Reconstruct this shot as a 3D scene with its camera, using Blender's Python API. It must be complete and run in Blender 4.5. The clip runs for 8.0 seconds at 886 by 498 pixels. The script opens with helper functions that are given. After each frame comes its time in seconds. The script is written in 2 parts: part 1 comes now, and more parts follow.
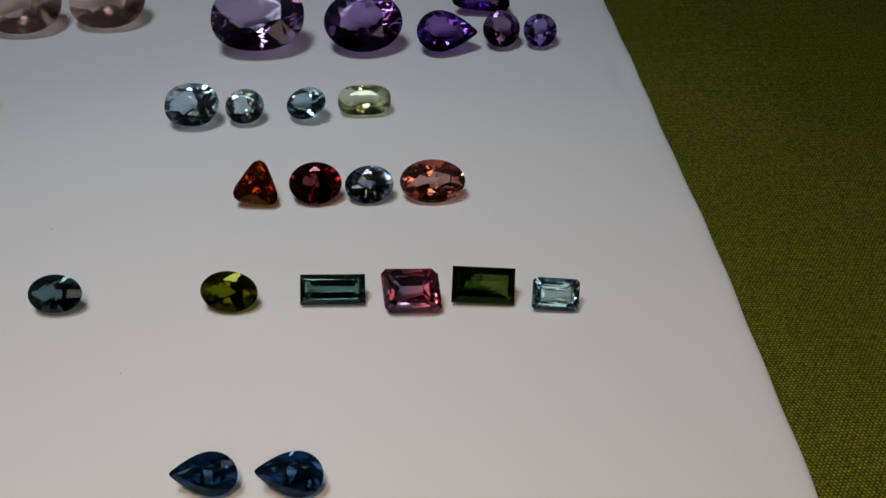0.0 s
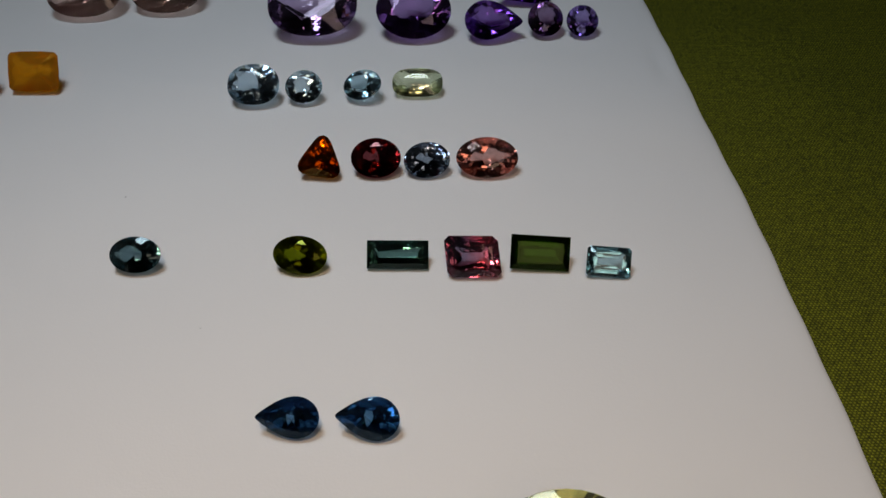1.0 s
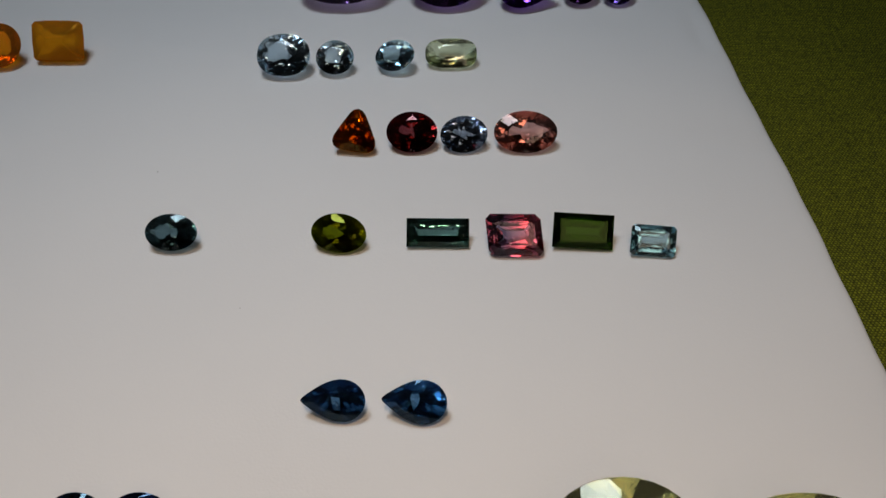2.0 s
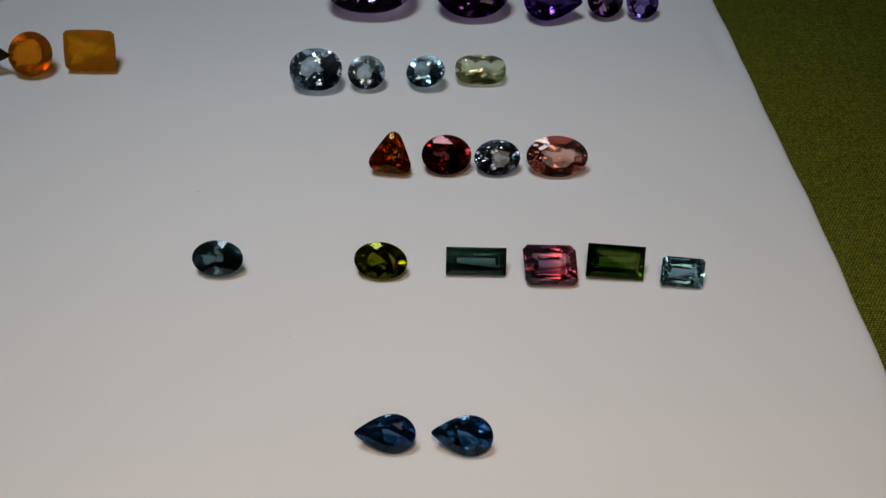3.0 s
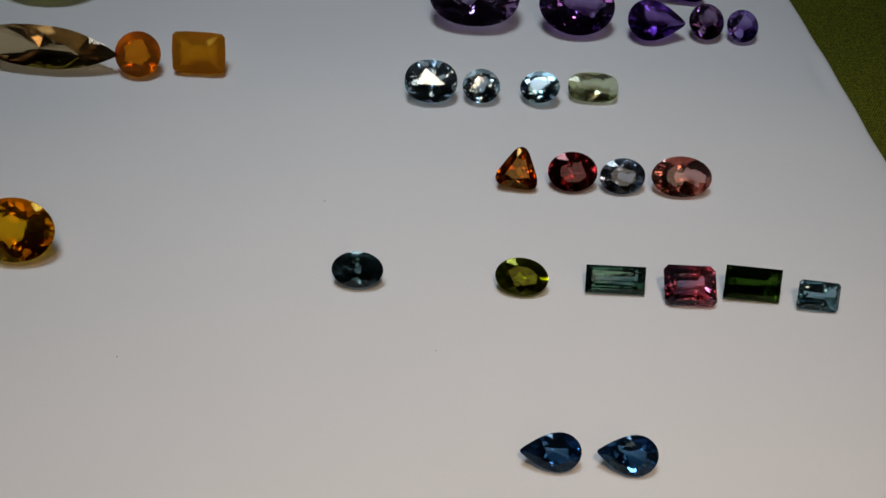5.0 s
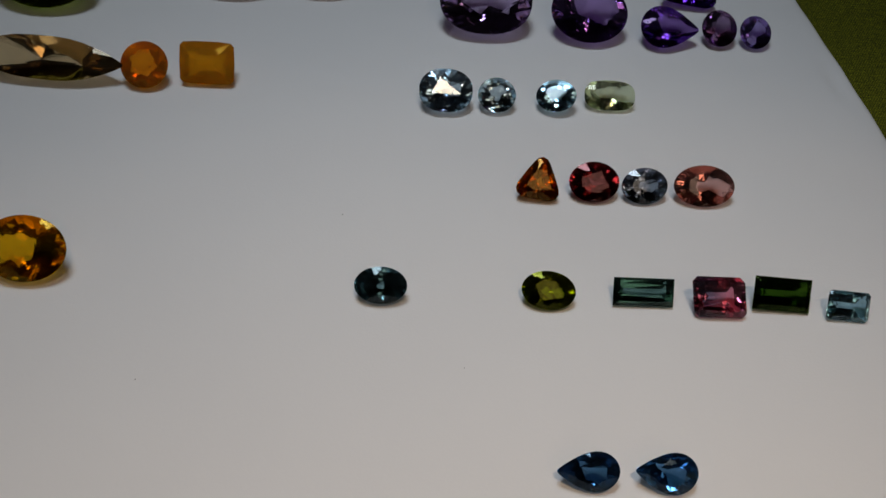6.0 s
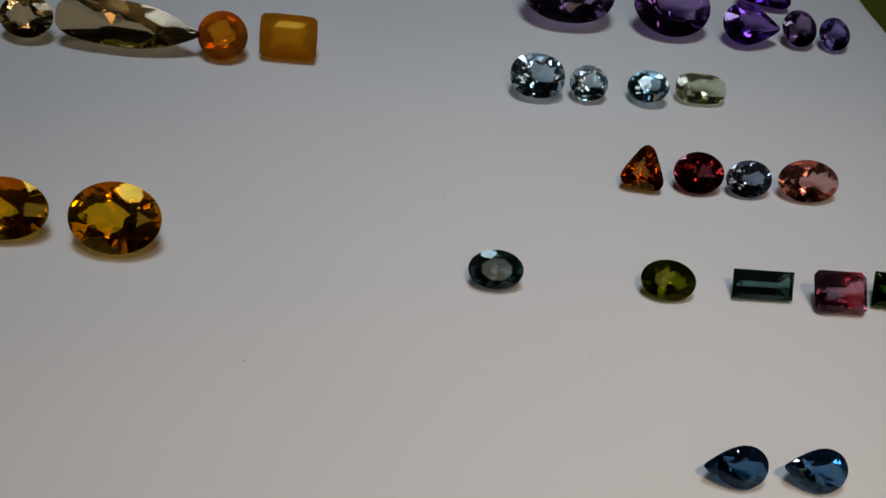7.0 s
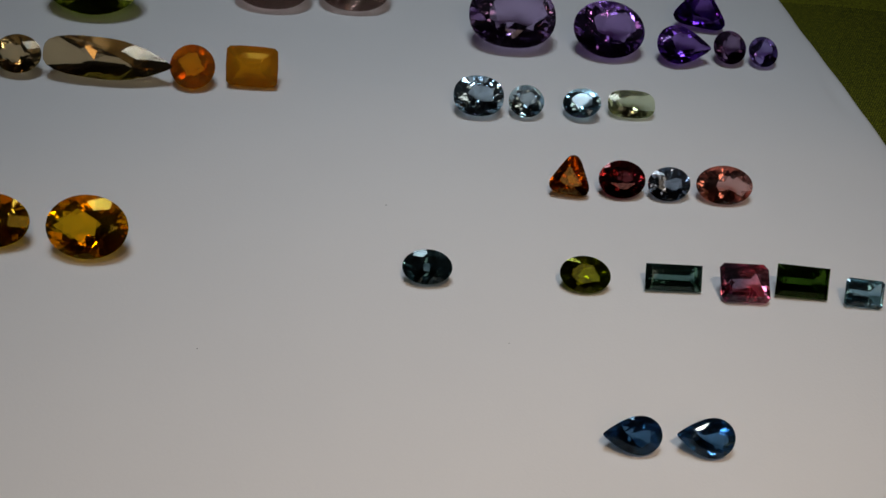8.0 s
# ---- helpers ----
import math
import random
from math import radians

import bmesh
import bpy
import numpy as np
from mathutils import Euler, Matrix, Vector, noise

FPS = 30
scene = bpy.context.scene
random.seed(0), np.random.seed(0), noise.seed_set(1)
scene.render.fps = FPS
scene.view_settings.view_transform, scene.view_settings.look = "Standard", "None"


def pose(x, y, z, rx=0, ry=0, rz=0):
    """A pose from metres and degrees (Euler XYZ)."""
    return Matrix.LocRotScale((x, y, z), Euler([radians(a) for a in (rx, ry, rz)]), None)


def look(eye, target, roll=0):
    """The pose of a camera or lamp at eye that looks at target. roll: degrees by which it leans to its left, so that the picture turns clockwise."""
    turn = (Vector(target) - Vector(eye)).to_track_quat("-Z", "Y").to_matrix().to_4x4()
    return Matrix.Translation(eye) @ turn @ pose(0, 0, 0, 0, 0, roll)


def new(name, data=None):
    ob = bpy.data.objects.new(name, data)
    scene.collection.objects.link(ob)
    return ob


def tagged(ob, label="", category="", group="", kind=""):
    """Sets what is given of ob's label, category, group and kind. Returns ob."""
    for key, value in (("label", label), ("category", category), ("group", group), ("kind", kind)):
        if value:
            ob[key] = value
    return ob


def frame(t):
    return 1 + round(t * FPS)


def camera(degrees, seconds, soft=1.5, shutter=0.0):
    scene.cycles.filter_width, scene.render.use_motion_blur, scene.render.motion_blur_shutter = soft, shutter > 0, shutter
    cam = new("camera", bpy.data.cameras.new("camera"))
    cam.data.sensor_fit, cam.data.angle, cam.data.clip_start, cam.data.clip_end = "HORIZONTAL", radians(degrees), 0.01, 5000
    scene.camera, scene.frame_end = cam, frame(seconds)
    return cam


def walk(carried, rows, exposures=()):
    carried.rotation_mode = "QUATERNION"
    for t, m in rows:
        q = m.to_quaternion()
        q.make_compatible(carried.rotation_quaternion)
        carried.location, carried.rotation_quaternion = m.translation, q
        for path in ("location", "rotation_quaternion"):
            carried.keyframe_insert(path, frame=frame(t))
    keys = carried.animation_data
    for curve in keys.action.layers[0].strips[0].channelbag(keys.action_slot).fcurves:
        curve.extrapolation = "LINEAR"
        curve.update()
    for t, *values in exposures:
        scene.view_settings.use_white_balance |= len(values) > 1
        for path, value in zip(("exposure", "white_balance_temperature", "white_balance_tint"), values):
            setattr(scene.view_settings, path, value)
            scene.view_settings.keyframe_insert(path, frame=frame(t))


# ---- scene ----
cam = camera(53.88, 8.0)
# seconds, place in metres, yaw, pitch, roll
ROWS = [
    (0.0, 0.02621, -0.09012, 0.09908, 0.94, -45.09, 1.73),
    (0.1, 0.02269, -0.09615, 0.09694, 1.37, -43.77, 0.94),
    (0.3, 0.02307, -0.09836, 0.09724, 1.95, -43.79, 1.08),
    (0.5, 0.02344, -0.09775, 0.09693, 1.62, -44.34, 1.09),
    (1.0, 0.01659, -0.10043, 0.10046, 1.46, -44.53, 0.97),
    (1.5, 0.00989, -0.10177, 0.09954, 1.87, -45.60, 1.10),
    (1.7, 0.01078, -0.10086, 0.09985, 1.96, -45.80, 1.35),
    (2.8, 0.00470, -0.08697, 0.10974, 0.70, -51.32, -0.21),
    (3.0, 0.00101, -0.09044, 0.11385, 1.26, -50.83, -0.33),
    (3.5, -0.00698, -0.08876, 0.11979, 1.02, -50.49, -1.24),
    (4.0, -0.01081, -0.08880, 0.12401, 0.97, -50.44, -1.17),
    (4.5, -0.02339, -0.09038, 0.11405, 1.04, -49.97, -3.02),
    (5.0, -0.02883, -0.08977, 0.11320, 0.76, -50.25, -3.48),
    (5.2, -0.02831, -0.09000, 0.11424, 1.06, -50.12, -3.33),
    (6.3, -0.03986, -0.08435, 0.10837, -1.61, -49.64, -5.04),
    (6.5, -0.04302, -0.08347, 0.10610, -2.13, -49.40, -5.85),
    (7.0, -0.06009, -0.08572, 0.09885, -1.51, -48.25, -7.63),
    (7.5, -0.05819, -0.09510, 0.10267, -1.38, -47.29, -7.02),
    (8.0, -0.04718, -0.09982, 0.10809, -1.26, -46.21, -5.72),
]
walk(cam, [(t, pose(x, y, z, 90 + pitch, roll, yaw)) for t, x, y, z, yaw, pitch, roll in ROWS],
     exposures=((0.0, 0.0), (5.2, 0.0), (6.3, -0.16), (8.0, -0.16)))

# ---- light ----
world = bpy.data.worlds.new("world")
scene.world = world
world.use_nodes = True
world.node_tree.nodes["Background"].inputs[0].default_value = (0.55, 0.65, 0.9, 1)
world.node_tree.nodes["Background"].inputs[1].default_value = 0.01


def area_lamp(name, eye, target, size, watts, colour):
    data = bpy.data.lights.new(name, "AREA")
    data.shape, data.size, data.energy, data.color = "DISK", size, watts, colour
    ob = new(name, data)
    ob.matrix_world = look(eye, target)
    return ob


led = area_lamp("led_lamp", (-0.07, 0.06, 0.40), (-0.01, 0.0, 0), 0.13, 0.104, (0.80, 0.90, 1.0))
led.data.spread = radians(70)
warm = area_lamp("warm_lamp", (0.0, -0.17, 0.58), (0.0, -0.14, 0), 0.06, 0.088, (1.0, 0.74, 0.52))
warm.data.spread = radians(40)
# unseen soft disk, added as fill for the room's warm ambient light
area_lamp("room_fill", (0.25, -0.85, 1.0), (0, -0.05, 0), 0.4, 0.8, (1.0, 0.80, 0.62))


# ---- materials ----
def material(name):
    m = bpy.data.materials.new(name)
    m.use_nodes = True
    nt = m.node_tree
    nt.nodes.clear()
    out = nt.nodes.new("ShaderNodeOutputMaterial")

    def node(kind, **values):
        n = nt.nodes.new("ShaderNode" + kind)
        for key, value in values.items():
            n.inputs[key.replace("_", " ")].default_value = value
        return n
    return m, nt, out, node


def rgba(c):
    return (*c, 1)


def paper_material():
    m, nt, out, node = material("white_paper")
    p = node("BsdfPrincipled", Roughness=0.72)
    p.inputs["Specular IOR Level"].default_value = 0.25
    co = node("TexCoord")
    big = node("TexNoise", Scale=22.0, Detail=3.0)
    fine = node("TexNoise", Scale=2600.0, Detail=2.0)
    ramp = node("MixRGB")
    ramp.inputs[1].default_value, ramp.inputs[2].default_value = (0.76, 0.76, 0.765, 1), (0.83, 0.825, 0.82, 1)
    bump = node("Bump", Strength=0.12, Distance=0.0002)
    soft = node("Bump", Strength=0.25, Distance=0.002)
    nt.links.new(co.outputs["Object"], big.inputs["Vector"])
    nt.links.new(co.outputs["Object"], fine.inputs["Vector"])
    nt.links.new(big.outputs["Fac"], ramp.inputs[0])
    nt.links.new(ramp.outputs[0], p.inputs["Base Color"])
    nt.links.new(big.outputs["Fac"], soft.inputs["Height"])
    nt.links.new(soft.outputs[0], bump.inputs["Normal"])
    nt.links.new(fine.outputs["Fac"], bump.inputs["Height"])
    nt.links.new(bump.outputs[0], p.inputs["Normal"])
    nt.links.new(p.outputs[0], out.inputs[0])
    return m


def cloth_material(name, dark, light):
    """Dyed thread, between two shades."""
    m, nt, out, node = material(name)
    p = node("BsdfPrincipled", Roughness=0.8)
    p.inputs["Specular IOR Level"].default_value = 0.2
    co = node("TexCoord")
    a = node("TexNoise", Scale=30.0, Detail=4.0)
    b = node("TexNoise", Scale=1900.0, Detail=2.0)
    m1, m2 = node("MixRGB"), node("MixRGB")
    m1.inputs[1].default_value, m1.inputs[2].default_value = rgba(dark), rgba(light)
    m2.blend_type = "MULTIPLY"
    m2.inputs[0].default_value = 0.75
    nt.links.new(co.outputs["Object"], a.inputs["Vector"])
    nt.links.new(co.outputs["Object"], b.inputs["Vector"])
    nt.links.new(a.outputs["Fac"], m1.inputs[0])
    nt.links.new(m1.outputs[0], m2.inputs[1])
    ramp = node("ValToRGB")
    ramp.color_ramp.elements[0].position, ramp.color_ramp.elements[1].position = 0.3, 0.7
    ramp.color_ramp.elements[0].color, ramp.color_ramp.elements[1].color = (0.25, 0.25, 0.2, 1), (1.5, 1.5, 1.3, 1)
    nt.links.new(b.outputs["Fac"], ramp.inputs[0])
    nt.links.new(ramp.outputs[0], m2.inputs[2])
    nt.links.new(m2.outputs[0], p.inputs["Base Color"])
    nt.links.new(p.outputs[0], out.inputs[0])
    return m


def plain_material(name, colour, rough=0.8):
    m, nt, out, node = material(name)
    p = node("BsdfPrincipled", Roughness=rough)
    n = node("TexNoise", Scale=6.0, Detail=5.0)
    mix = node("MixRGB")
    mix.inputs[1].default_value = rgba([c * 0.85 for c in colour])
    mix.inputs[2].default_value = rgba([c * 1.1 for c in colour])
    nt.links.new(n.outputs["Fac"], mix.inputs[0])
    nt.links.new(mix.outputs[0], p.inputs["Base Color"])
    nt.links.new(p.outputs[0], out.inputs[0])
    return m


def gem_material(name, colour, ior=1.62, clear=0.02, second=None, cloud=0.0, length=0.01):
    """Coloured crystal. second: the colour at the other end of a two-coloured stone; cloud: how milky it is."""
    m, nt, out, node = material(name)
    glass = node("BsdfGlass", IOR=ior, Roughness=0.0)
    glass.inputs["Roughness"].default_value = 0.015 + 0.2 * cloud
    co = node("TexCoord")
    noise_tex = node("TexNoise", Scale=260.0 + 500 * cloud, Detail=3.0)
    nt.links.new(co.outputs["Object"], noise_tex.inputs["Vector"])
    wave = node("TexNoise", Scale=800.0, Detail=1.0)
    polish = node("Bump", Strength=0.10, Distance=0.0001)
    nt.links.new(co.outputs["Object"], wave.inputs["Vector"])
    nt.links.new(wave.outputs["Fac"], polish.inputs["Height"])
    nt.links.new(polish.outputs[0], glass.inputs["Normal"])
    base = node("MixRGB")
    base.inputs[1].default_value = rgba([c * (0.9 - 0.5 * cloud) for c in colour])
    base.inputs[2].default_value = rgba([min(c * 1.06, 1) for c in colour])
    nt.links.new(noise_tex.outputs["Fac"], base.inputs[0])
    tint = base.outputs[0]
    if second:
        sep = node("SeparateXYZ")
        span = node("MapRange")
        span.inputs["From Min"].default_value, span.inputs["From Max"].default_value = -0.20 * length, 0.22 * length
        nt.links.new(co.outputs["Object"], sep.inputs[0])
        nt.links.new(sep.outputs["X"], span.inputs["Value"])
        zone = node("MixRGB")
        zone.inputs[2].default_value = rgba(second)
        nt.links.new(span.outputs[0], zone.inputs[0])
        nt.links.new(tint, zone.inputs[1])
        tint = zone.outputs[0]
    nt.links.new(tint, glass.inputs["Color"])
    see = node("BsdfTransparent")
    nt.links.new(tint, see.inputs["Color"])
    mix = node("MixShader", Fac=clear)
    nt.links.new(glass.outputs[0], mix.inputs[1])
    nt.links.new(see.outputs[0], mix.inputs[2])
    shade = mix.outputs[0]
    if cloud:
        milk = node("BsdfTranslucent")
        nt.links.new(tint, milk.inputs["Color"])
        skin = node("BsdfDiffuse")
        nt.links.new(tint, skin.inputs["Color"])
        body = node("MixShader", Fac=0.45)
        nt.links.new(milk.outputs[0], body.inputs[1])
        nt.links.new(skin.outputs[0], body.inputs[2])
        fog = node("MixShader", Fac=cloud)
        nt.links.new(shade, fog.inputs[1])
        nt.links.new(body.outputs[0], fog.inputs[2])
        shade = fog.outputs[0]
    nt.links.new(shade, out.inputs[0])
    return m


# ---- setting ----
def mesh_object(name, verts, faces, mat, smooth=False):
    me = bpy.data.meshes.new(name)
    me.from_pydata(verts, [], faces)
    me.materials.append(mat)
    if smooth:
        me.polygons.foreach_set("use_smooth", [True] * len(me.polygons))
    me.update()
    return new(name, me)


def box(name, lo, hi, mat):
    bm = bmesh.new()
    bmesh.ops.create_cube(bm, size=1, matrix=Matrix.LocRotScale([(p + q) / 2 for p, q in zip(lo, hi)], None, [q - p for p, q in zip(lo, hi)]))
    me = bpy.data.meshes.new(name)
    bm.to_mesh(me)
    me.materials.append(mat)
    return new(name, me)


def grid_faces(nx, ny):
    i = np.arange(nx - 1)[:, None] * ny + np.arange(ny - 1)[None, :]
    return np.stack([i, i + ny, i + ny + 1, i + 1], -1).reshape(-1, 4)


def grid_object(name, X, Y, Z, mat, smooth=True):
    """A sheet of quads over the arrays X, Y, Z of one shape."""
    nx, ny = X.shape
    quads = grid_faces(nx, ny)
    me = bpy.data.meshes.new(name)
    me.vertices.add(nx * ny)
    me.vertices.foreach_set("co", np.stack([X, Y, Z], -1).astype(np.float32).ravel())
    me.loops.add(quads.size)
    me.loops.foreach_set("vertex_index", quads.astype(np.int32).ravel())
    me.polygons.add(len(quads))
    me.polygons.foreach_set("loop_start", np.arange(0, quads.size, 4, dtype=np.int32))
    me.polygons.foreach_set("loop_total", np.full(len(quads), 4, dtype=np.int32))
    if smooth:
        me.polygons.foreach_set("use_smooth", np.ones(len(quads), dtype=bool))
    me.materials.append(mat)
    me.update(calc_edges=True)
    me.validate()
    return new(name, me)


WALL = plain_material("wall_paint", (0.035, 0.034, 0.032))
DARK = plain_material("ceiling_paint", (0.05, 0.05, 0.05))
FLOOR = plain_material("floor_boards", (0.16, 0.11, 0.08), 0.5)
WOOD = plain_material("table_wood", (0.22, 0.13, 0.07), 0.45)
PAPER = paper_material()
# thread tones, with the shade in the weave's gaps put into the dark one
WARP_SHADED = cloth_material("shaded_green_thread", (0.055, 0.060, 0.003), (0.085, 0.088, 0.004))
WEFT_LIT = cloth_material("lit_green_thread", (0.170, 0.182, 0.008), (0.280, 0.285, 0.016))
CLOTH = cloth_material("green_cloth", (0.115, 0.122, 0.006), (0.155, 0.160, 0.008))

tagged(box("floor", (-1.2, -1.3, -0.80), (1.2, 1.2, -0.76), FLOOR), "dark floor of the room below the table", "floor", kind="structure")
tagged(box("ceiling", (-1.2, -1.3, 1.50), (1.2, 1.2, 1.54), DARK), "plain dim ceiling of the room", "ceiling", kind="structure")
for name, lo, hi in (("wall_north", (-1.2, 1.1, -0.76), (1.2, 1.2, 1.5)), ("wall_south", (-1.2, -1.3, -0.76), (1.2, -1.2, 1.5)),
                     ("wall_east", (1.1, -1.2, -0.76), (1.2, 1.1, 1.5)), ("wall_west", (-1.2, -1.2, -0.76), (-1.1, 1.1, 1.5))):
    tagged(box(name, lo, hi, WALL), "plain dim painted wall of the room", "wall", kind="structure")

# the table under the cloth
table = tagged(new("table"), "wooden table hidden under a green cloth", "table")


def part(name, ob, parent):
    ob.name = name
    ob.parent = parent
    return ob


part("tabletop", box("tabletop", (-0.65, -0.40, -0.0340), (0.65, 0.50, -0.0040), WOOD), table)
for x in (-0.6, 0.6):
    for y in (-0.35, 0.45):
        part("leg", box("leg", (x - 0.03, y - 0.03, -0.76), (x + 0.03, y + 0.03, -0.034), WOOD), table)


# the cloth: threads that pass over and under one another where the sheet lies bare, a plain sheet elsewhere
def build_cloth():
    px, py = 0.00029, 0.00044
    fx, fy = np.arange(0.0520, 0.1190, px / 3), np.arange(-0.0500, 0.1020, py / 3)
    xs = np.concatenate([np.linspace(-0.66, 0.0515, 30), fx, np.linspace(0.1195, 0.66, 24)])
    ys = np.concatenate([np.linspace(-0.41, -0.0505, 16), fy, np.linspace(0.1025, 0.51, 20)])
    X, Y = np.meshgrid(xs, ys, indexing="ij")
    rng = np.random.default_rng(4)
    u, v = np.pi * (X - 0.052) / px, np.pi * (Y + 0.050) / py
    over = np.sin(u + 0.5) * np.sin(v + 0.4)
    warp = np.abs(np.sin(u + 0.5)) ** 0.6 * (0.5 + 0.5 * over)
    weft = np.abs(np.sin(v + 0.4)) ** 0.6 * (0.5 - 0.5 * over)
    relief = np.maximum(warp, weft)
    bare = ((X > 0.0519) & (X < 0.1192) & (Y > -0.0502) & (Y < 0.1022)).astype(float)
    slub = np.repeat(rng.uniform(0.8, 1.2, X.shape[0] // 3 + 1), 3)[:X.shape[0], None] * np.repeat(rng.uniform(0.8, 1.2, X.shape[1] // 3 + 1), 3)[None, :X.shape[1]]
    Z = -0.0022 + bare * 0.00028 * (relief * slub - 0.8)
    Z += 0.0004 * np.sin(X * 31 + 1.0) * np.sin(Y * 23)
    # faces not clearly weft, the gaps too, get the painted-in shade tone
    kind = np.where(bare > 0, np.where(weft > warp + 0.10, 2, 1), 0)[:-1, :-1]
    sway = 0.00022 * np.sin(X * 210 + 3 * np.sin(Y * 60))
    ob = grid_object("tablecloth", X + 0.7 * sway + 0.00010 * np.sin(Y * 330), Y + sway, Z, CLOTH)
    ob.data.materials.append(WARP_SHADED)
    ob.data.materials.append(WEFT_LIT)
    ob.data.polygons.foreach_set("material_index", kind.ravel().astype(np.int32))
    ob.data.update()
    return ob


tagged(build_cloth(), "olive green woven cloth spread over the table", "tablecloth")


# the white paper: a sheet with a soft, slightly rolled edge beside the cloth
def edge_x(y):
    """The paper's bare edge, in metres."""
    k = min(max(y * 1000, -60), 115)
    bend = 66.0 - 0.1005 * k - 0.000416 * k * k + 0.00000311 * k ** 3
    return (bend - 0.06 * (y * 1000 - k)) / 1000


def build_paper():
    ys = np.linspace(-0.16, 0.26, 260)
    s = np.concatenate([[0.0, 0.2, 0.4], np.linspace(0.5, 0.955, 80), np.linspace(0.957, 1.0, 26)])
    X, Y, Z = np.empty((len(s) + 3, len(ys))), np.empty((len(s) + 3, len(ys))), np.empty((len(s) + 3, len(ys)))
    for j, y in enumerate(ys):
        e = edge_x(y) + 0.00012 * math.sin(y * 130) + 0.00008 * math.sin(y * 410 + 1)
        dent = math.exp(-((y - 0.057) / 0.006) ** 2)
        for i, k in enumerate(s):
            x = -0.30 + (e + 0.30) * k
            d = e - x
            z = -0.0006 * math.exp(-d / 0.0013)
            z += 0.00035 * math.sin(x * 21 + 0.6) * math.sin(y * 17 + 1.1) - 0.00035
            z += 0.0006 * math.exp(-d / 0.02) * math.exp(-((y - 0.075) / 0.05) ** 2)
            z -= 0.0006 * dent * math.exp(-((d - 0.0035) / 0.002) ** 2)
            z += 0.0005 * math.exp(-((y - 0.0495 - 0.27 * max(0, -0.045 - x)) / 0.0035) ** 2) * math.exp(-((x + 0.045) / 0.016) ** 2)
            X[i, j], Y[i, j], Z[i, j] = x, y, z
        for n, (dx, dz) in enumerate(((0.00012, -0.00025), (0.00010, -0.00055), (-0.0006, -0.0006))):
            X[len(s) + n, j], Y[len(s) + n, j], Z[len(s) + n, j] = e + dx, y, Z[len(s) - 1, j] + dz
    return grid_object("paper", X, Y, Z, PAPER)


tagged(build_paper(), "sheet of smooth white paper lying on the green cloth", "paper")


# ---- cut stones ----
def outline(shape, a):
    """A point of the girdle of a stone 2 long and 2 wide, at the angle a."""
    c, s = math.cos(a), math.sin(a)
    if shape == "pear":                      # the tip at +x
        w = 0.5 * (1 + c)
        return c, s * (1 - 0.7 * w ** 2) / 0.87
    if shape == "trillion":                  # a corner at +y
        r = 1 + 0.19 * math.cos(3 * (a - math.pi / 2)) + 0.035 * math.cos(6 * (a - math.pi / 2))
        return r * c * 1.08, r * s * 1.02 - 0.1
    if shape == "long_pear":                 # a blunt end, then a long taper to the tip
        if c < 0:
            k = (abs(c) ** 3.2 + abs(s) ** 3.2) ** (-1 / 3.2)
            return c * k, s * k
        return c, s * (1 - 0.62 * (0.5 * (1 + c)) ** 5 + 0.62 * 0.5 ** 5 * (1 - c))
    n = {"oval": 2.0, "cushion": 2.3, "square": 2.9}[shape]
    k = (abs(c) ** n + abs(s) ** n) ** (-1 / n)
    return c * k, s * k


def step_ring(w, h, cut):
    """A rectangle with cut corners, of half sizes w and h."""
    k = max(min(w, h) * cut, 1e-5)
    return [(w - k, -h), (w, -h + k), (w, h - k), (w - k, h), (-w + k, h), (-w, h - k), (-w, -h + k), (-w + k, -h)]


def gem_points(shape, length, width, crown, depth, table, cut=0.2, shear=0.0):
    """Corners of a cut stone; its girdle lies in z = 0. crown and depth: heights above and below it, as a share of the width."""
    a, b, pts = length / 2, width / 2, []
    hc, hp, g = crown * width, depth * width, 0.014 * width
    if shape in ("step", "barrel_step"):
        ins = b * (1 - table)
        for u, z in ((0, -g), (0, g), (0.4, 0.52 * hc), (0.72, 0.82 * hc), (1.0, hc)):
            pts += [(x, y, z) for x, y in step_ring(a - u * ins, b - u * ins, cut)]
        for u, z in ((0.22, -0.36 * hp), (0.5, -0.68 * hp), (0.8, -0.92 * hp), (0.985, -hp)):
            pts += [(x, y, z) for x, y in step_ring(a - u * b * 0.98, b - u * b, cut)]
        if shape == "barrel_step":           # sides that bow outwards
            for u, z in ((0, -g), (0, g), (0.4, 0.56 * hc), (0.22, -0.36 * hp)):
                pts += [(k * (a - u * ins) * 0.45, j * (b - u * ins) * 1.05, z) for k in (-1, 0, 1) for j in (-1, 1)]
                pts += [(j * (a - u * ins) * 1.025, 0, z) for j in (-1, 1)]
        return [(x - shear * y, y, z) for x, y, z in pts]
    for k in range(32):
        x, y = outline(shape, math.tau * k / 32)
        pts += [(a * x, b * y, g), (a * x, b * y, -g)]
    for k in range(8):
        x, y = outline(shape, math.tau * (k + 0.5) / 8)
        pts.append((a * x * table, b * y * table, hc))
        x, y = outline(shape, math.tau * k / 8)
        m = 0.5 + table / 2 + 0.02
        pts.append((a * x * m, b * y * m, 0.56 * hc))
    for share, drop, count, turn in ((0.78, 0.31, 16, 0.5), (0.52, 0.61, 16, 0.0), (0.25, 0.865, 8, 0.5)):
        for k in range(count):
            x, y = outline(shape, math.tau * (k + turn) / count)
            pts.append((a * x * share, b * y * share, -drop * hp))
    keel = max(a - b, 0) * 0.45
    pts += [(keel, 0, -hp), (-keel, 0, -hp)]
    return pts


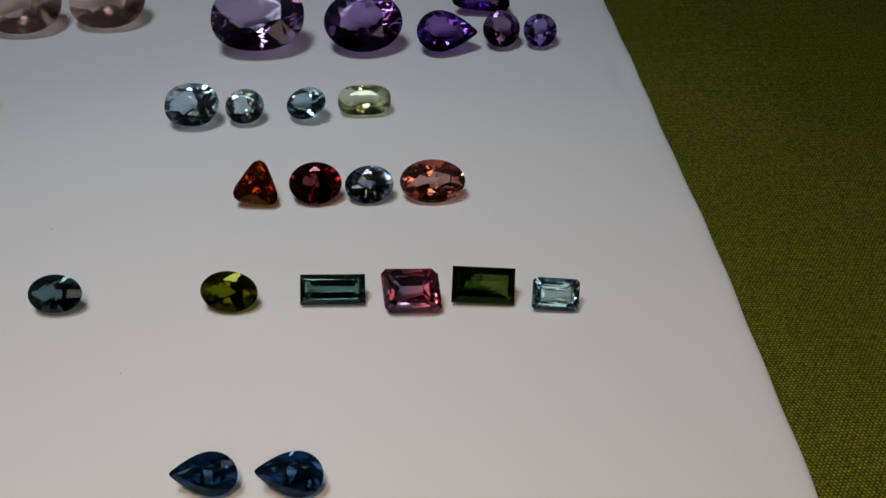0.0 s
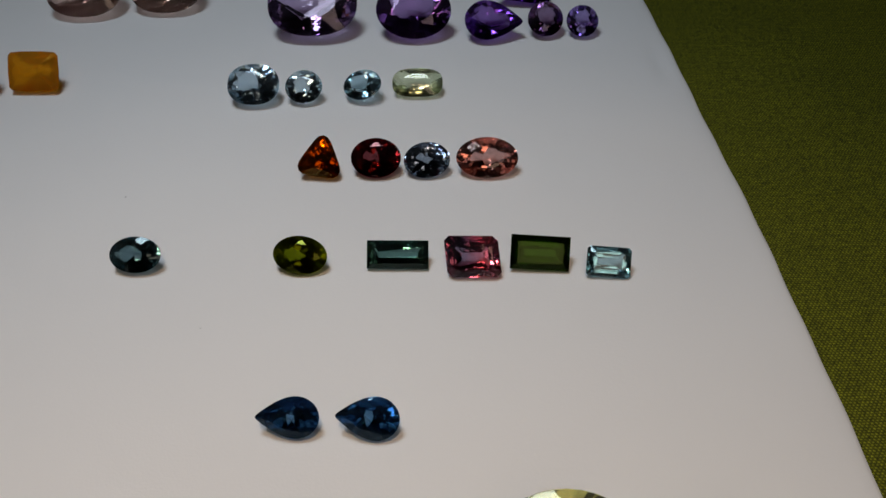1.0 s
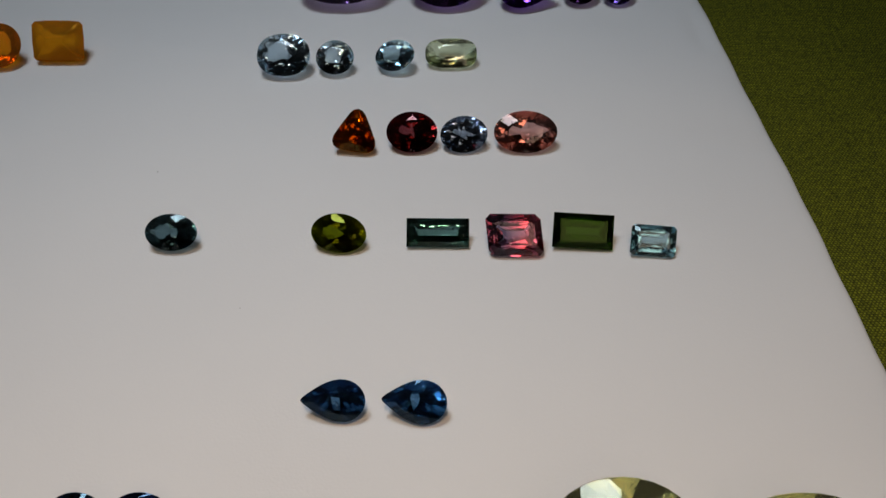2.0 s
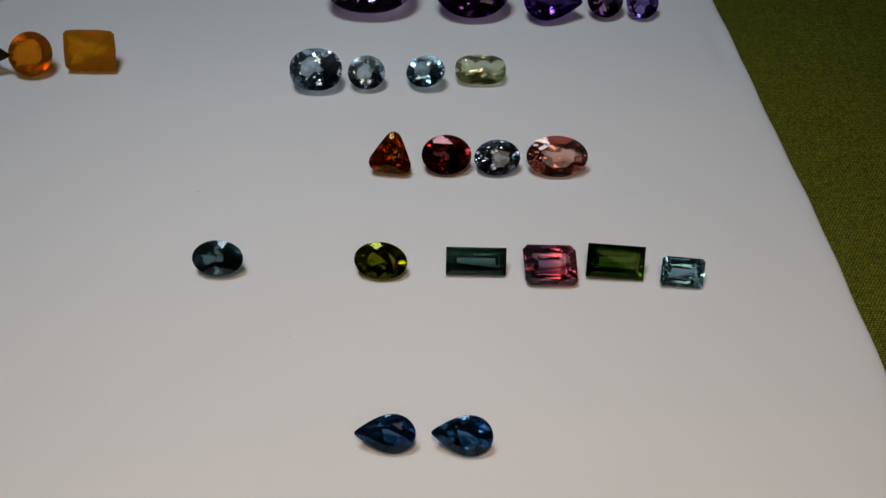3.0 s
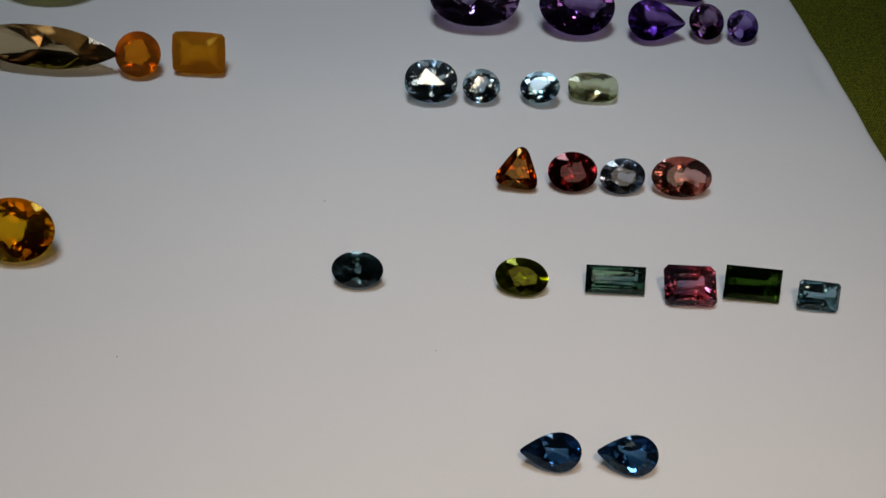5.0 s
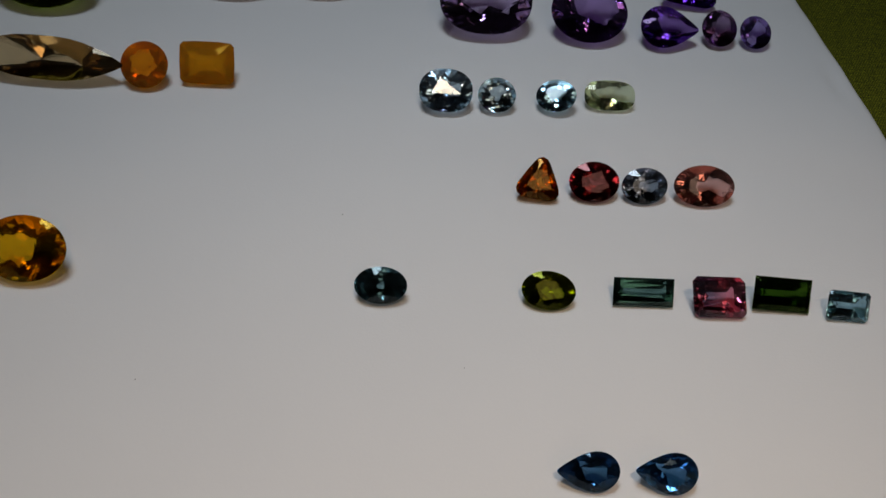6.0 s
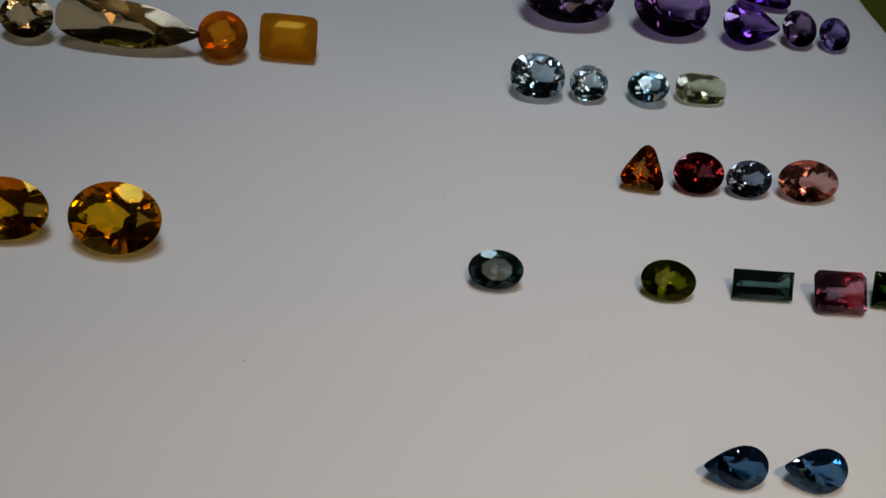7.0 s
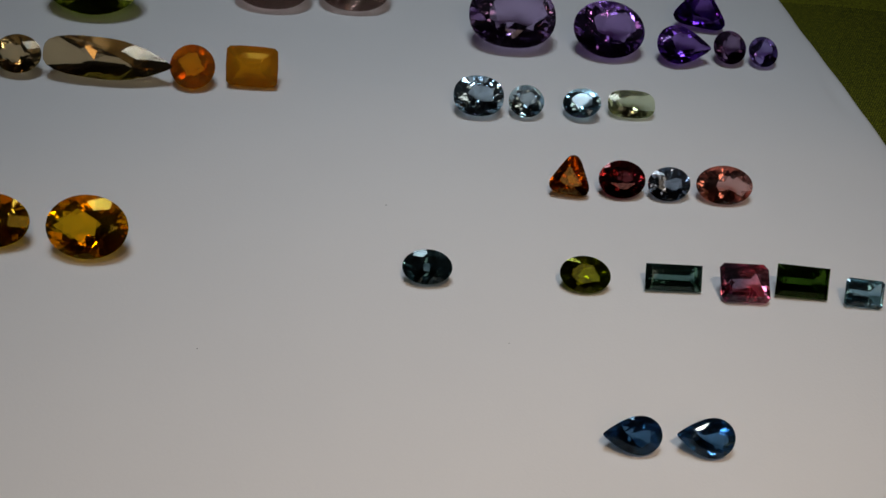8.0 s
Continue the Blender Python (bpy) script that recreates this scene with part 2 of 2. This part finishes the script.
def put(shape, x, y, length, width, tilt, spin, face, crown, depth, table, cut, shear, label, mat, group, name="gemstone"):
    """A cut stone that lies on its lower facets at (x, y), in millimetres, and leans towards the front by tilt."""
    bm = bmesh.new()
    for p in gem_points(shape, length / 1000, width / 1000, crown, depth, table, cut, shear):
        k = (0.0 if abs(p[2]) < 0.02 * width / 1000 else 0.010 if p[2] > 0 or "step" in shape else 0.030 if shape == "trillion" else 0.017) * width / 1000
        bm.verts.new([c + random.uniform(-k, k) for c in p])
    hull = bmesh.ops.convex_hull(bm, input=bm.verts[:])
    bmesh.ops.delete(bm, geom=[v for v in bm.verts if not v.link_faces], context="VERTS")
    bmesh.ops.dissolve_limit(bm, angle_limit=radians(1.5), verts=bm.verts[:], edges=bm.edges[:])
    bmesh.ops.recalc_face_normals(bm, faces=bm.faces[:])
    m = pose(0, 0, 0, 0, 0, face) @ pose(0, 0, 0, tilt) @ pose(0, 0, 0, 0, 0, spin)
    low = min((m @ v.co).z for v in bm.verts)
    ob = new(name)
    ob.empty_display_size = 0.002
    ob.matrix_world = Matrix.Translation((x / 1000, y / 1000, -low)) @ m
    top = max(v.co.z for v in bm.verts)
    zones = {"table_facet": [], "crown": [], "girdle": [], "pavilion": []}
    for f in bm.faces:
        middle = f.calc_center_median().z
        if f.normal.z > 0.985 and middle > 0.8 * top:
            zones["table_facet"].append(f)
        elif abs(f.normal.z) < 0.12 and abs(middle) < 0.05 * width / 1000:
            zones["girdle"].append(f)
        else:
            zones["crown" if middle > 0 else "pavilion"].append(f)
    for zone, faces in zones.items():
        if not faces:
            continue
        used = list(dict.fromkeys(v for f in faces for v in f.verts))
        index = {v: i for i, v in enumerate(used)}
        me = bpy.data.meshes.new(zone)
        me.from_pydata([v.co[:] for v in used], [], [[index[v] for v in f.verts] for f in faces])
        me.materials.append(mat)
        new(zone, me).parent = ob
    bm.free()
    return tagged(ob, label, "gemstone", group)


def stone(label, colour, group, **more):
    return dict(label=label, mat=gem_material("crystal", colour, **more), group=group)


FRONT, MID, REDS, BLUES, PURPLE, GOLD = ("dark blue pear stones", "tourmaline row", "red stone row", "pale blue row", "amethyst row", "golden stones")
STONES = {
    "pear_a": stone("dark blue pear-cut gemstone lying on white paper", (0.35, 0.5, 0.64), FRONT, ior=1.62),
    "pear_b": stone("deep blue pear-cut gemstone with pale blue centre", (0.39, 0.56, 0.71), FRONT, ior=1.62),
    "teal": stone("dark teal oval-cut gemstone standing alone on paper", (0.45, 0.55, 0.57), MID, ior=1.7),
    "olive": stone("dark olive green oval gemstone with bright centre", (0.47, 0.49, 0.085), MID, ior=1.7),
    "bag": stone("dark blue-green baguette-cut tourmaline on white paper", (0.42, 0.55, 0.52), MID, ior=1.63),
    "bicolour": stone("two-coloured pink and grey step-cut tourmaline", (0.55, 0.48, 0.57), MID, ior=1.63, clear=0.03, second=(1.0, 0.58, 0.64), length=0.0088),
    "green": stone("dark green rectangular step-cut tourmaline", (0.24, 0.35, 0.11), MID, ior=1.63),
    "small": stone("small pale teal step-cut stone with cut corners", (0.66, 0.80, 0.84), MID, ior=1.6),
    "tri": stone("brown-orange triangular cut gemstone", (0.74, 0.44, 0.13), REDS, ior=1.75),
    "garnet": stone("dark red oval-cut garnet stone", (0.54, 0.26, 0.27), REDS, ior=1.75),
    "spinel": stone("grey-blue oval-cut spinel on paper", (0.67, 0.71, 0.77), REDS, ior=1.7),
    "pink": stone("salmon pink oval-cut gemstone", (0.96, 0.72, 0.67), REDS, ior=1.63),
    "aq1": stone("large pale blue cushion-cut aquamarine", (0.82, 0.90, 0.96), BLUES, ior=1.6),
    "aq2": stone("small pale blue round-cut aquamarine", (0.85, 0.92, 0.95), BLUES, ior=1.6),
    "aq3": stone("small bright sky-blue oval aquamarine", (0.79, 0.91, 0.98), BLUES, ior=1.6),
    "beryl": stone("pale yellow-green cushion-cut beryl", (0.92, 0.95, 0.8), BLUES, ior=1.58, clear=0.05),
    "yrect": stone("cloudy amber-yellow rectangular fire opal", (1.0, 0.58, 0.06), GOLD, ior=1.45, clear=0.14, cloud=0.26),
    "orange": stone("cloudy orange round fire opal", (1.00, 0.56, 0.10), GOLD, ior=1.45, cloud=0.10),
    "smoky": stone("long pear-cut smoky quartz in grey-brown", (0.84, 0.73, 0.55), GOLD, ior=1.55),
    "smround": stone("round-cut smoky quartz in pale brown", (0.87, 0.76, 0.57), GOLD, ior=1.55),
    "cit1": stone("large golden yellow oval-cut citrine", (1, 0.72, 0.11), GOLD, ior=1.56),
    "cit2": stone("golden yellow oval-cut citrine", (0.97, 0.70, 0.10), GOLD, ior=1.56),
    "grey": stone("dark grey oval-cut gemstone beside smoky quartz", (0.60, 0.62, 0.58), GOLD, ior=1.6),
    "amoval": stone("purple oval-cut amethyst on white paper", (0.70, 0.57, 0.82), PURPLE, ior=1.55),
    "ampear": stone("violet pear-cut amethyst on white paper", (0.60, 0.45, 0.78), PURPLE, ior=1.55),
    "amtri": stone("deep violet triangular cut amethyst on paper", (0.50, 0.34, 0.70), PURPLE, ior=1.55),
    "amsmall": stone("small dark purple oval amethyst", (0.62, 0.51, 0.66), PURPLE, ior=1.55),
    "amround": stone("small violet round-cut amethyst", (0.69, 0.61, 0.87), PURPLE, ior=1.55),
    "amcush": stone("large pale purple cushion-cut amethyst", (0.78, 0.69, 0.85), PURPLE, ior=1.55),
    "mor1": stone("large pale pink oval-cut morganite", (1, 0.85, 0.81), PURPLE, ior=1.58, clear=0.16),
    "mor2": stone("pale pink oval-cut morganite", (1, 0.86, 0.82), PURPLE, ior=1.58, clear=0.16),
    "peridot": stone("large olive-green oval-cut peridot", (0.74, 0.78, 0.38), PURPLE, ior=1.65),
    "bl1": stone("dark teal-blue oval gemstone", (0.34, 0.52, 0.62), FRONT, ior=1.7),
    "bl2": stone("dark navy blue oval gemstone", (0.28, 0.42, 0.62), FRONT, ior=1.7),
    "yg1": stone("large pale yellow-green oval-cut gemstone", (0.95, 0.94, 0.74), FRONT, ior=1.6, clear=0.05),
    "yg2": stone("large pale olive cushion-cut gemstone", (0.92, 0.92, 0.72), FRONT, ior=1.6, clear=0.05),
}
put("pear", -7.75, -33.41, 8.70, 5.73, tilt=46, spin=180, face=0, crown=0.118, depth=0.6, table=0.58, cut=0.2, shear=0, **STONES["pear_a"])
put("pear", 3.10, -33.44, 8.74, 5.95, tilt=46, spin=176, face=0, crown=0.118, depth=0.6, table=0.58, cut=0.2, shear=0, **STONES["pear_b"])
put("oval", -37.06, -2.61, 8.34, 5.88, tilt=41, spin=0, face=0, crown=0.118, depth=0.5, table=0.58, cut=0.2, shear=0, **STONES["teal"])
put("oval", -10.43, -2.46, 8.75, 6.19, tilt=41, spin=-6, face=0, crown=0.118, depth=0.5, table=0.58, cut=0.2, shear=0, **STONES["olive"])
put("step", 5.13, -1.73, 9.88, 4.57, tilt=44, spin=0, face=0, crown=0.16, depth=0.52, table=0.62, cut=0.02, shear=0, **STONES["bag"])
put("step", 17.15, -2.86, 8.58, 6.59, tilt=44, spin=0, face=0, crown=0.16, depth=0.5, table=0.64, cut=0.25, shear=0.12, **STONES["bicolour"])
put("step", 27.90, -1.57, 9.42, 5.46, tilt=44, spin=-3, face=0, crown=0.16, depth=0.52, table=0.62, cut=0.02, shear=0, **STONES["green"])
put("step", 38.63, -3.23, 6.98, 4.85, tilt=44, spin=-4, face=0, crown=0.16, depth=0.5, table=0.58, cut=0.2, shear=0, **STONES["small"])
put("trillion", -10.08, 21.38, 6.40, 7.11, tilt=44, spin=-8, face=0, crown=0.13, depth=0.56, table=0.58, cut=0.2, shear=0, **STONES["tri"])
put("oval", -0.19, 21.76, 9.00, 7.20, tilt=41, spin=0, face=0, crown=0.118, depth=0.5, table=0.58, cut=0.2, shear=0, **STONES["garnet"])
put("oval", 8.94, 21.61, 8.30, 6.50, tilt=41, spin=5, face=0, crown=0.118, depth=0.5, table=0.58, cut=0.2, shear=0, **STONES["spinel"])
put("oval", 19.69, 21.85, 11.06, 7.44, tilt=41, spin=0, face=0, crown=0.118, depth=0.5, table=0.58, cut=0.2, shear=0, **STONES["pink"])
put("cushion", -26.26, 44.18, 10.30, 8.41, tilt=36, spin=0, face=0, crown=0.118, depth=0.49, table=0.57, cut=0.2, shear=0, **STONES["aq1"])
put("oval", -16.36, 44.36, 7.39, 6.81, tilt=36, spin=0, face=0, crown=0.118, depth=0.49, table=0.57, cut=0.2, shear=0, **STONES["aq2"])
put("oval", -4.75, 44.93, 7.79, 6.62, tilt=29, spin=21, face=-24, crown=0.118, depth=0.49, table=0.57, cut=0.2, shear=0, **STONES["aq3"])
put("square", 6.10, 46.46, 10.03, 5.98, tilt=34, spin=0, face=0, crown=0.118, depth=0.46, table=0.57, cut=0.2, shear=0, **STONES["beryl"])
put("barrel_step", -72.08, 48.83, 10.14, 7.60, tilt=52, spin=0, face=0, crown=0.25, depth=0.54, table=0.14, cut=0.16, shear=0, **STONES["yrect"])
put("oval", -83.63, 47.55, 8.85, 8.90, tilt=40, spin=0, face=0, crown=0.22, depth=0.44, table=0.42, cut=0.2, shear=0, **STONES["orange"])
put("long_pear", -99.79, 47.15, 24.85, 8.18, tilt=45, spin=-3, face=0, crown=0.118, depth=0.64, table=0.52, cut=0.2, shear=0, **STONES["smoky"])
put("oval", -117.27, 47.62, 9.05, 7.73, tilt=40, spin=0, face=0, crown=0.118, depth=0.54, table=0.57, cut=0.2, shear=0, **STONES["smround"])
put("oval", -92.05, 0.71, 12.90, 10.37, tilt=42, spin=0, face=0, crown=0.118, depth=0.5, table=0.56, cut=0.2, shear=0, **STONES["cit1"])
put("oval", -107.63, 1.68, 12.42, 8.94, tilt=42, spin=0, face=0, crown=0.118, depth=0.5, table=0.56, cut=0.2, shear=0, **STONES["cit2"])
put("oval", 4.28, 69.75, 16.32, 13.28, tilt=36, spin=-4, face=0, crown=0.118, depth=0.49, table=0.57, cut=0.2, shear=0, **STONES["amoval"])
put("pear", 21.57, 67.80, 12.47, 9.18, tilt=33, spin=-3, face=0, crown=0.118, depth=0.49, table=0.57, cut=0.2, shear=0, **STONES["ampear"])
put("trillion", 29.03, 83.66, 10.59, 9.32, tilt=34, spin=-8, face=0, crown=0.16, depth=0.5, table=0.58, cut=0.2, shear=0, **STONES["amtri"])
put("oval", 32.78, 69.19, 7.62, 8.11, tilt=33, spin=0, face=0, crown=0.118, depth=0.49, table=0.57, cut=0.2, shear=0, **STONES["amsmall"])
put("oval", 40.74, 68.94, 6.87, 7.34, tilt=33, spin=0, face=0, crown=0.118, depth=0.49, table=0.57, cut=0.2, shear=0, **STONES["amround"])
put("cushion", -17.70, 70.79, 19.46, 14.99, tilt=35, spin=0, face=0, crown=0.118, depth=0.49, table=0.57, cut=0.2, shear=0, **STONES["amcush"])
put("cushion", -71.50, 80.57, 17.60, 13.73, tilt=34, spin=0, face=0, crown=0.118, depth=0.37, table=0.62, cut=0.2, shear=0, **STONES["mor1"])
put("cushion", -53.15, 82.20, 16.72, 13.04, tilt=34, spin=0, face=0, crown=0.118, depth=0.37, table=0.62, cut=0.2, shear=0, **STONES["mor2"])
put("oval", -108.57, 72.26, 20.66, 15.49, tilt=39, spin=0, face=0, crown=0.118, depth=0.49, table=0.58, cut=0.2, shear=0, **STONES["peridot"])
put("oval", -37.25, -50.05, 7.21, 5.53, tilt=42, spin=0, face=0, crown=0.16, depth=0.5, table=0.58, cut=0.2, shear=0, **STONES["bl1"])
put("oval", -29.24, -50.27, 7.86, 6.02, tilt=42, spin=0, face=0, crown=0.16, depth=0.5, table=0.58, cut=0.2, shear=0, **STONES["bl2"])
put("oval", 28.02, -53.28, 17.66, 14.09, tilt=42, spin=0, face=0, crown=0.16, depth=0.46, table=0.58, cut=0.2, shear=0, **STONES["yg1"])
put("cushion", 48.77, -53.31, 16.52, 12.20, tilt=42, spin=0, face=0, crown=0.16, depth=0.46, table=0.58, cut=0.2, shear=0, **STONES["yg2"])
put("oval", -128.32, 47.42, 9.49, 7.83, tilt=42, spin=0, face=0, crown=0.15, depth=0.5, table=0.56, cut=0.2, shear=0, **STONES["grey"])


# ---- dust ----
DUST = plain_material("dust", (0.05, 0.045, 0.04))


def speck(x, y, size, turn):
    """A crumb of dust on the paper; millimetres."""
    bm = bmesh.new()
    bmesh.ops.create_icosphere(bm, subdivisions=1, radius=size / 2000)
    for v in bm.verts:
        v.co = Vector((v.co.x * 1.4, v.co.y, v.co.z * 0.6)) * random.uniform(0.75, 1.2)
    me = bpy.data.meshes.new("dust_speck")
    bm.to_mesh(me)
    me.materials.append(DUST)
    ob = new("dust_speck", me)
    ob.matrix_world = pose(x / 1000, y / 1000, size / 5000, 0, 0, turn)
    return tagged(ob, "tiny dark speck of dust on white paper", "dust speck", "specks on the paper")


for x, y, size, turn in ((-44.1, 14.25, 0.16, 20), (-71.7, -19.4, 0.17, 50), (-24.0, -15.8, 0.13, 10)):
    speck(x, y, size, turn)
